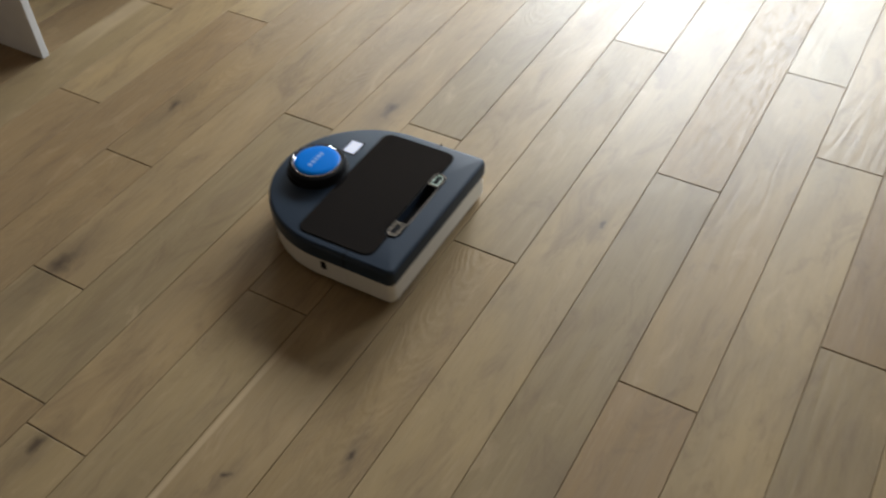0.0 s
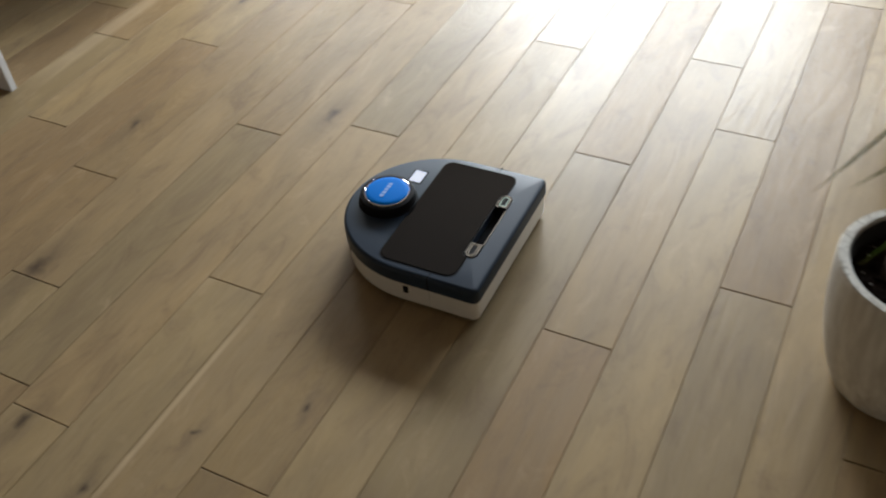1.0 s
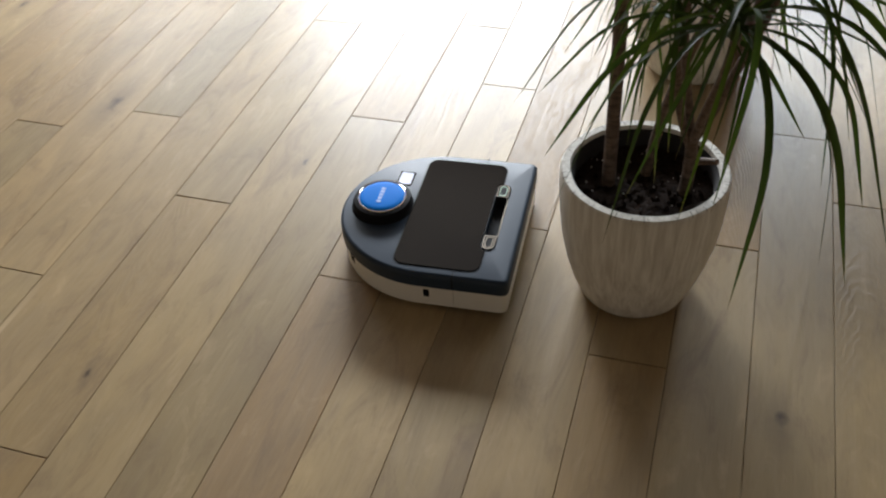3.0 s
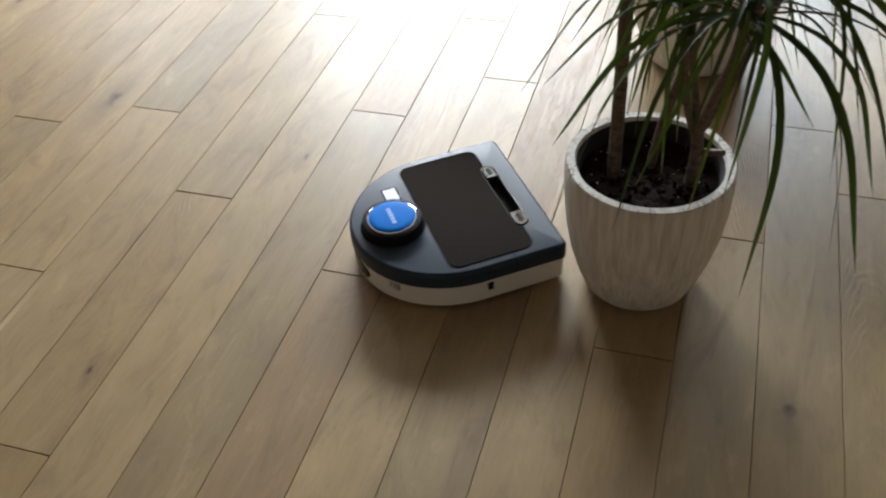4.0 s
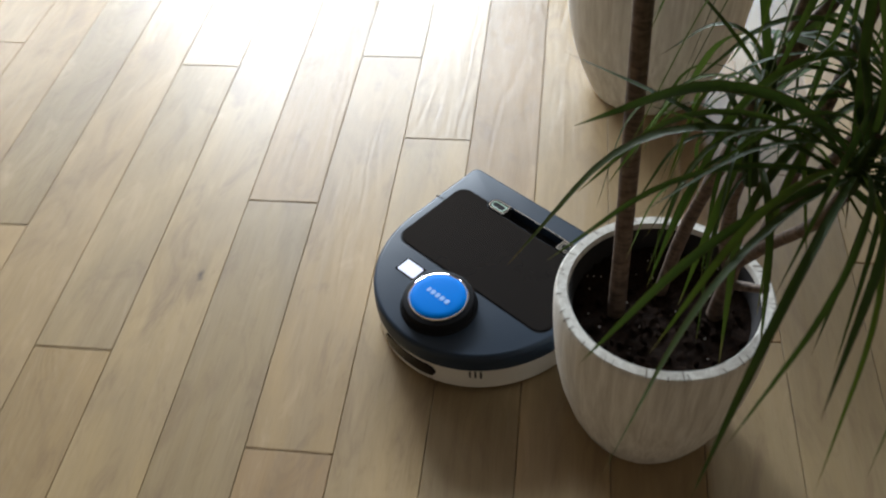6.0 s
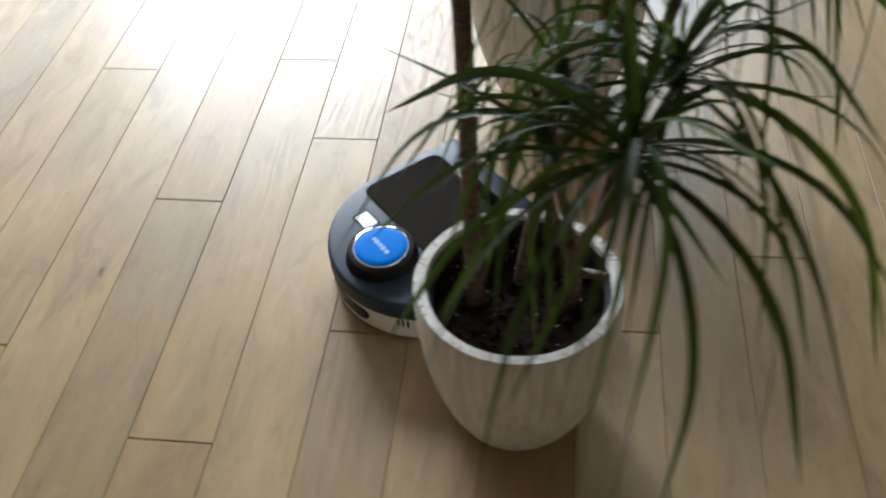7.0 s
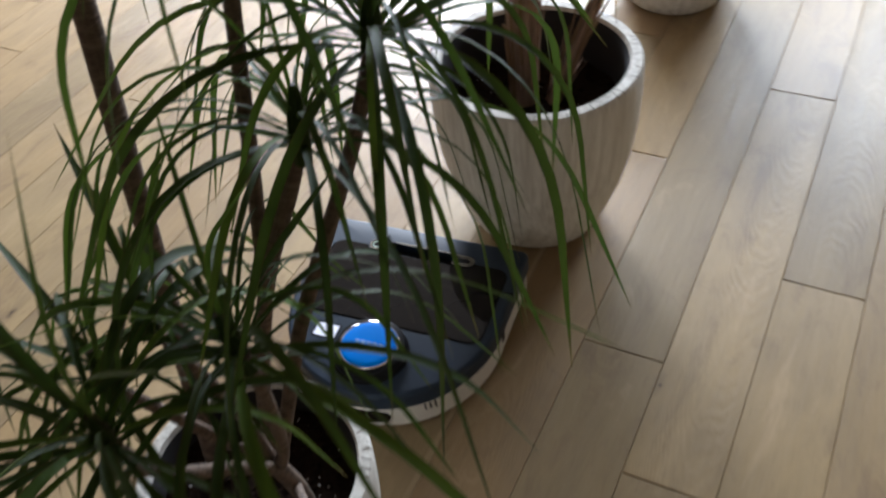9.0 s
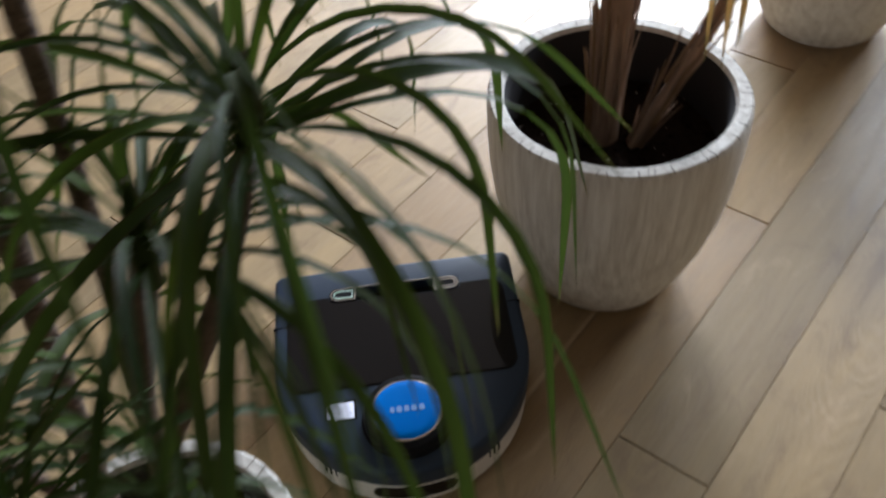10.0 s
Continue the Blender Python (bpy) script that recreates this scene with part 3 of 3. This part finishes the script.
def leaf_mesh(name, length, width, rise, droop, twist, mat, n=15, bend=1.65):
    """A strap leaf that leaves the stem along +x, rises and hangs over."""
    bm = bmesh.new()
    layer = bm.loops.layers.uv.new("UVMap")
    p, pitch, rows = Vector((0.004, 0, 0)), radians(rise), []
    for i in range(n + 1):
        s = i / n
        w = width * (0.55 + 1.8 * s if s < 0.25 else 1.0 if s < 0.5 else max(1 - ((s - 0.5) / 0.5) ** 1.7, 0.03)) * 0.5
        t = Vector((math.cos(pitch), 0, math.sin(pitch)))
        up = Vector((-math.sin(pitch), 0, math.cos(pitch)))
        a = twist * s
        side = Vector((0, math.cos(a), 0)) + up * math.sin(a)
        nrm = up * math.cos(a) - Vector((0, math.sin(a), 0))
        fold = 0.45 * (1 - 0.7 * s)
        rows.append([bm.verts.new(p - side * w + nrm * w * fold), bm.verts.new(p), bm.verts.new(p + side * w + nrm * w * fold)])
        p = p + t * length / n
        # most of the bend lies in the first two thirds; the end hangs
        pitch = max(pitch - radians(droop) / n * bend * math.sin(math.pi * min(0.12 + s * 1.35, 1)), radians(-86))
    for i in range(n):
        for k in range(2):
            f = bm.faces.new((rows[i][k], rows[i][k + 1], rows[i + 1][k + 1], rows[i + 1][k]))
            for loop, (u, v) in zip(f.loops, ((k, i), (k + 1, i), (k + 1, i + 1), (k, i + 1))):
                loop[layer].uv = (u / 2, v / n)
    mesh = bpy.data.meshes.new(name)
    bm.to_mesh(mesh)
    bm.free()
    mesh.materials.append(mat)
    mesh.shade_smooth()
    return mesh


def leaf_set(mat, width, count, seed):
    """Leaves from young and upright to old and hanging."""
    rr = random.Random(seed)
    out = []
    for i in range(count):
        q = i / (count - 1)
        rise = 80 - 70 * q + rr.uniform(-10, 10)
        droop = rr.uniform(20, 60) if q < 0.14 else (rise + 84) * rr.uniform(0.92, 1.25)
        out.append(leaf_mesh("leaf", 1.0, width * rr.uniform(0.7, 1.15), rise, droop, rr.uniform(-1.1, 1.1), mat))
    return out


GREEN_LEAVES = leaf_set(LEAF, 0.0305, 26, 5)
LIME_LEAVES = leaf_set(LIME, 0.0305, 12, 6)


def crown(plant, x, y, z, lean, turn, count, length, seed, name="leaf_crown"):
    """A tuft of strap leaves at a cane's end; its leaves are pieces of it."""
    rr = random.Random(seed)
    tuft = part(name, tube([(0, 0, -0.030), (0, 0, 0.004), (0, 0, 0.030)], [0.0065, 0.0075, 0.003], 8), LEAF, plant, smooth=True)
    tuft.matrix_basis = pose(x, y, z, lean * math.cos(radians(turn)), lean * math.sin(radians(turn)), 0)
    for i in range(count):
        pool = LIME_LEAVES if rr.random() < 0.12 else GREEN_LEAVES
        q = ((i + rr.random()) / count) ** 0.66
        mesh = pool[min(int(q * len(pool)), len(pool) - 1)]
        ob = new("leaf", mesh)
        ob.parent = tuft
        size = length * rr.uniform(0.66, 1.14) * (0.62 + 0.62 * q)
        broad = size * rr.uniform(0.7, 1.05) * (0.25 / length) ** 0.5
        ob.matrix_basis = Matrix.Translation((0, 0, 0.030 * (1 - q) - 0.018)) @ Matrix.Rotation(radians(137.5 * i + rr.uniform(-25, 25)), 4, "Z") @ Matrix.Rotation(radians(rr.uniform(-10, 10)), 4, "X") @ Matrix.Diagonal((size, broad, size, 1))
    return tuft


def dragon_tree():
    root = tagged(new("dragon_tree"), "dragon tree with ringed canes and arching narrow green leaves", "houseplant")
    x, y = P1
    root.matrix_basis = pose(x, y, 0.205)

    def cane(points, r0, r1, n=22, name="cane"):
        pts = spline([(a - x, b - y, c - 0.205) for a, b, c in points], n)
        rad = [(r0 + (r1 - r0) * i / n) * (1 + 0.05 * noise.noise((i * 1.7, r0 * 999, 0))) for i in range(n + 1)]
        return part(name, tube(pts, rad, 12), BARK, root, smooth=True)

    for pts, r0, r1 in CANES:
        cane(pts, r0, r1)
    for cx, cy, cz, lean, turn, count, length, seed in CROWNS:
        tuft = crown(root, cx - x, cy - y, cz - 0.205, lean, turn, count, length, seed)
        # young leaves that still stand straight
        for rise, heading, size in YOUNG.get(seed, ()):
            leaf = new("leaf", leaf_mesh("leaf", size, 0.0085, rise, 14, 0.5, LEAF))
            leaf.parent = tuft
            leaf.matrix_basis = Matrix.Translation((0, 0, 0.008)) @ Matrix.Rotation(radians(heading), 4, "Z")
    return root


CANES = [
    ([(0.471, -0.374, 0.190), (0.467, -0.345, 0.42), (0.458, -0.289, 0.80), (0.447, -0.233, 1.20)], 0.0105, 0.0095),
    ([(0.520, -0.338, 0.190), (0.542, -0.338, 0.34), (0.592, -0.338, 0.52), (0.640, -0.332, 0.64), (0.658, -0.330, 0.69)], 0.0080, 0.0065),
    ([(0.583, -0.366, 0.190), (0.586, -0.374, 0.255), (0.584, -0.388, 0.32)], 0.0105, 0.0090),
    ([(0.584, -0.386, 0.31), (0.596, -0.440, 0.40), (0.610, -0.505, 0.50), (0.617, -0.532, 0.575)], 0.0065, 0.0055),
    ([(0.584, -0.386, 0.31), (0.568, -0.392, 0.40), (0.556, -0.410, 0.49), (0.554, -0.430, 0.565)], 0.0058, 0.005),
    ([(0.586, -0.378, 0.285), (0.566, -0.405, 0.36), (0.554, -0.440, 0.45), (0.550, -0.475, 0.535)], 0.0058, 0.005),
    ([(0.586, -0.376, 0.27), (0.606, -0.392, 0.285), (0.622, -0.404, 0.295)], 0.006, 0.0045),
    ([(0.584, -0.388, 0.31), (0.606, -0.392, 0.37), (0.640, -0.420, 0.50), (0.661, -0.444, 0.59)], 0.0065, 0.0055),
    ([(0.606, -0.392, 0.37), (0.640, -0.360, 0.52), (0.680, -0.310, 0.66), (0.700, -0.287, 0.745)], 0.0065, 0.0055),
    ([(0.592, -0.338, 0.52), (0.610, -0.330, 0.66), (0.640, -0.328, 0.85)], 0.0065, 0.0055),
]
YOUNG = {13: [(36, 160, 0.17), (52, 215, 0.13)], 12: [(48, 150, 0.15), (60, 100, 0.12)], 14: [(55, 30, 0.16)]}
CROWNS = [
    (0.616, -0.533, 0.588, 8, 40, 44, 0.310, 11),
    (0.562, -0.431, 0.577, 6, 200, 22, 0.20, 12),
    (0.550, -0.476, 0.544, 12, 250, 18, 0.20, 13),
    (0.656, -0.443, 0.598, 8, 300, 38, 0.305, 14),
    (0.700, -0.286, 0.757, 8, 100, 42, 0.275, 15),
    (0.660, -0.330, 0.700, 8, 180, 46, 0.275, 16),
    (0.642, -0.328, 0.865, 5, 20, 22, 0.19, 19),
]
dragon_tree()


def sheath(p, axis, off, length, width, peel, rr):
    """A torn strip of an old leaf base that clings to the trunk and peels off at its ragged end."""
    tan = axis.cross(off).normalized()
    rings, drift = [], rr.uniform(-0.006, 0.006)
    for i in range(6):
        q = i / 5
        c = p + axis * length * q + off * (0.0012 + peel * q * q) + tan * drift * q
        w, t = width * (1 - 0.25 * q if i < 5 else rr.uniform(0.1, 0.35)) * 0.5, 0.0009 * (1.3 - q)
        rings.append([c - tan * w - off * t, c + tan * w - off * t, c + tan * w * 0.7 + off * t, c - tan * w * 0.7 + off * t])
    return loft(rings)


def fibrous_stump():
    """A thick cane wrapped in old dry leaf sheaths."""
    root = tagged(new("yucca_stump"), "fibrous brown yucca trunk with torn dry sheaths", "houseplant")
    x, y = P2
    root.matrix_basis = pose(x, y, 0.212)
    rr = random.Random(21)
    main = spline([(-0.018, 0.0, 0), (-0.018, 0.004, 0.12), (-0.014, 0.010, 0.30), (-0.010, 0.016, 0.75)], 16)
    part("trunk", tube(main, [0.0225 - 0.008 * i / 16 for i in range(17)], 14), FIBRE, root, "fibrous brown trunk", True)
    side = spline([(0.022, 0.006, 0), (0.050, 0.020, 0.09), (0.085, 0.040, 0.20), (0.115, 0.055, 0.36)], 10)
    part("side_shoot", tube(side, [0.0085 - 0.005 * i / 10 for i in range(11)], 10), FIBRE, root, "torn dry side shoot", True)
    for i in range(74):
        path, r = (main, 0.0215) if i % 5 < 3 else (side, 0.0085)
        k = rr.randrange(0, 7)
        a = rr.uniform(0, 2 * math.pi)
        off = Vector((math.cos(a), math.sin(a), 0))
        axis = (path[k + 1] - path[k]).normalized()
        off = (off - axis * off.dot(axis)).normalized()
        part("sheath", sheath(path[k] + off * r, axis, off, rr.uniform(0.06, 0.17), rr.uniform(0.0035, 0.0085), rr.uniform(0.0, 0.016), rr), FIBRE if rr.random() < 0.72 else DRY, root)
    for i in range(7):
        mesh = leaf_mesh("dry_leaf", rr.uniform(0.30, 0.38), rr.uniform(0.008, 0.013), rr.uniform(25, 55), rr.uniform(190, 230), rr.uniform(-1.2, 1.2), DRY)
        ob = new("dry_leaf", mesh)
        ob.parent = root
        ob.matrix_basis = Matrix.Translation((-0.012, 0.012, 0.36 + 0.02 * i)) @ Matrix.Rotation(radians(rr.uniform(-22, 14)), 4, "Z")
    for pts in ([(0.060, 0.026, 0.12), (0.11, 0.04, 0.24), (0.20, 0.05, 0.36)], [(0.070, 0.030, 0.16), (0.10, 0.05, 0.27), (0.14, 0.06, 0.40)]):
        part("dry_stem", tube(spline(pts, 8), [0.0022] * 9, 6), BARK, root, smooth=True)
    return root


def drooping_plant():
    """The third pot's plant: a cane with dry leaves that hang over the rim."""
    root = tagged(new("drooping_yucca"), "cane with pale brown dry leaves hanging over the rim", "houseplant")
    x, y = P3
    root.matrix_basis = pose(x, y, 0.212)
    part("trunk", tube(spline([(0, 0, 0), (-0.01, -0.01, 0.2), (-0.03, -0.03, 0.45)], 10), [0.02 - 0.0007 * i for i in range(11)], 12), FIBRE, root, smooth=True)
    rr = random.Random(8)
    for i in range(16):
        a = radians(215 + 75 * rr.uniform(-1, 1) if i < 10 else rr.uniform(0, 360))
        mesh = leaf_mesh("dry_leaf", rr.uniform(0.36, 0.50), rr.uniform(0.010, 0.017), rr.uniform(5, 45), rr.uniform(170, 240), rr.uniform(-1.2, 1.2), DRY)
        ob = new("dry_leaf", mesh)
        ob.parent = root
        ob.matrix_basis = Matrix.Translation((-0.025, -0.025, rr.uniform(0.26, 0.38))) @ Matrix.Rotation(a, 4, "Z")
    return root


fibrous_stump()
drooping_plant()


def cabinet():
    root = tagged(new("white_cabinet"), "white lacquered cabinet with a thin side panel", "cabinet")
    root.matrix_basis = pose(-1.75, -0.253, 0)
    part("side_panel", box_bm(-0.318, 0.318, -0.009, 0.009, 0, 0.75, 0.0015), WHITE, root)
    part("back_panel", box_bm(-0.318, -0.300, 0.011, 0.70, 0, 0.75, 0.0015), WHITE, root)
    part("side_panel", box_bm(-0.318, 0.318, 0.702, 0.720, 0, 0.75, 0.0015), WHITE, root)
    part("cabinet_top", box_bm(-0.320, 0.320, -0.011, 0.722, 0.752, 0.772, 0.0015), WHITE, root)
    return root


cabinet()


# ---- the floor, board by board ----
W = 0.12
JOINTS = {-13: [0.16], -12: [-0.55], -11: [-0.323, 1.2], -10: [0.083], -9: [-0.428, 0.9], -8: [-0.72, 0.62], -7: [-0.173, 0.433], -6: [-0.95, 0.75], -5: [-0.589, -0.087], -4: [-1.15, 0.72],
          -3: [-0.924, -0.33, 0.372], -2: [-1.3, 0.95], -1: [-0.003, 1.1], 0: [-0.472, 0.418], 1: [-1.05, 0.173], 2: [-0.269, 0.78], 3: [-1.2, 1.15], 4: [-0.538, 0.93], 5: [-0.240, 0.556],
          6: [-1.1, 0.114, 1.35], 7: [-0.078, 0.820], 8: [-0.85, 0.336], 9: [-0.35, 1.05]}


def floor():
    root = tagged(part("floor", box_bm(-3.9, 3.7, -4.4, 3.4, -0.06, -0.0165), JOINT, None), "oiled oak plank floor with visible knots and joints", "floor", kind="structure")
    rr = random.Random(4)
    gap, b = 0.0004, 0.0008
    for k in range(-32, 31):
        ends = list(JOINTS.get(k, [rr.uniform(-1.2, 1.2)]))
        y = max(ends)
        while y < 3.2:
            y += rr.uniform(0.55, 1.5)
            ends.append(min(y, 3.4))
        y = min(ends)
        while y > -4.3:
            y -= rr.uniform(0.55, 1.5)
            ends.append(max(y, -4.4))
        ends.sort()
        for y0, y1 in zip(ends, ends[1:]):
            if y1 - y0 < 0.03:
                continue
            xc, yc = (k + 0.5) * W, (y0 + y1) / 2
            hx, hy = W / 2 - gap, (y1 - y0) / 2 - 0.0009
            z = rr.uniform(-0.0003, 0.0)
            v = [(sx * (hx - i), sy * (hy - i), zz) for zz, i in ((-0.0165, 0.0), (-b, 0.0), (0.0, b)) for sx, sy in ((-1, -1), (1, -1), (1, 1), (-1, 1))]
            f = [(8, 9, 10, 11)] + [(r + i, r + (i + 1) % 4, r + 4 + (i + 1) % 4, r + 4 + i) for r in (0, 4) for i in range(4)]
            mesh = bpy.data.meshes.new("plank")
            mesh.from_pydata(v, [], f)
            mesh.materials.append(OAK)
            ob = new("plank", mesh)
            ob.parent = root
            ob.location = (xc, yc, z)


floor()

ROBOT = [
    (0.0, -0.412, -0.354, 0.6), (0.5, -0.282, -0.353, 0.6), (1.0, -0.147, -0.352, 0.6), (1.5, -0.012, -0.350, 0.7), (2.0, 0.120, -0.348, 0.8), (2.5, 0.242, -0.345, 0.8), (2.7, 0.274, -0.344, 1.0),
    (3.8, 0.292, -0.314, 27.4), (4.0, 0.281, -0.300, 36.4), (4.5, 0.276, -0.252, 55.8), (5.0, 0.284, -0.193, 66.8), (5.2, 0.294, -0.170, 68.0),
    (6.3, 0.392, -0.099, 44.2), (6.5, 0.411, -0.088, 41.0), (7.0, 0.462, -0.051, 42.0), (7.5, 0.488, 0.015, 53.1), (8.0, 0.486, 0.073, 66.2),
    (8.5, 0.485, 0.115, 80.0), (9.0, 0.457, 0.120, 96.0), (9.5, 0.430, 0.095, 115.0), (9.8, 0.408, 0.088, 126.7), (10.0, 0.391, 0.091, 134.0),
]


def motions():
    walk(vacuum, [(t, pose(x, y, 0, 0, 0, a)) for t, x, y, a in ROBOT])


motions()
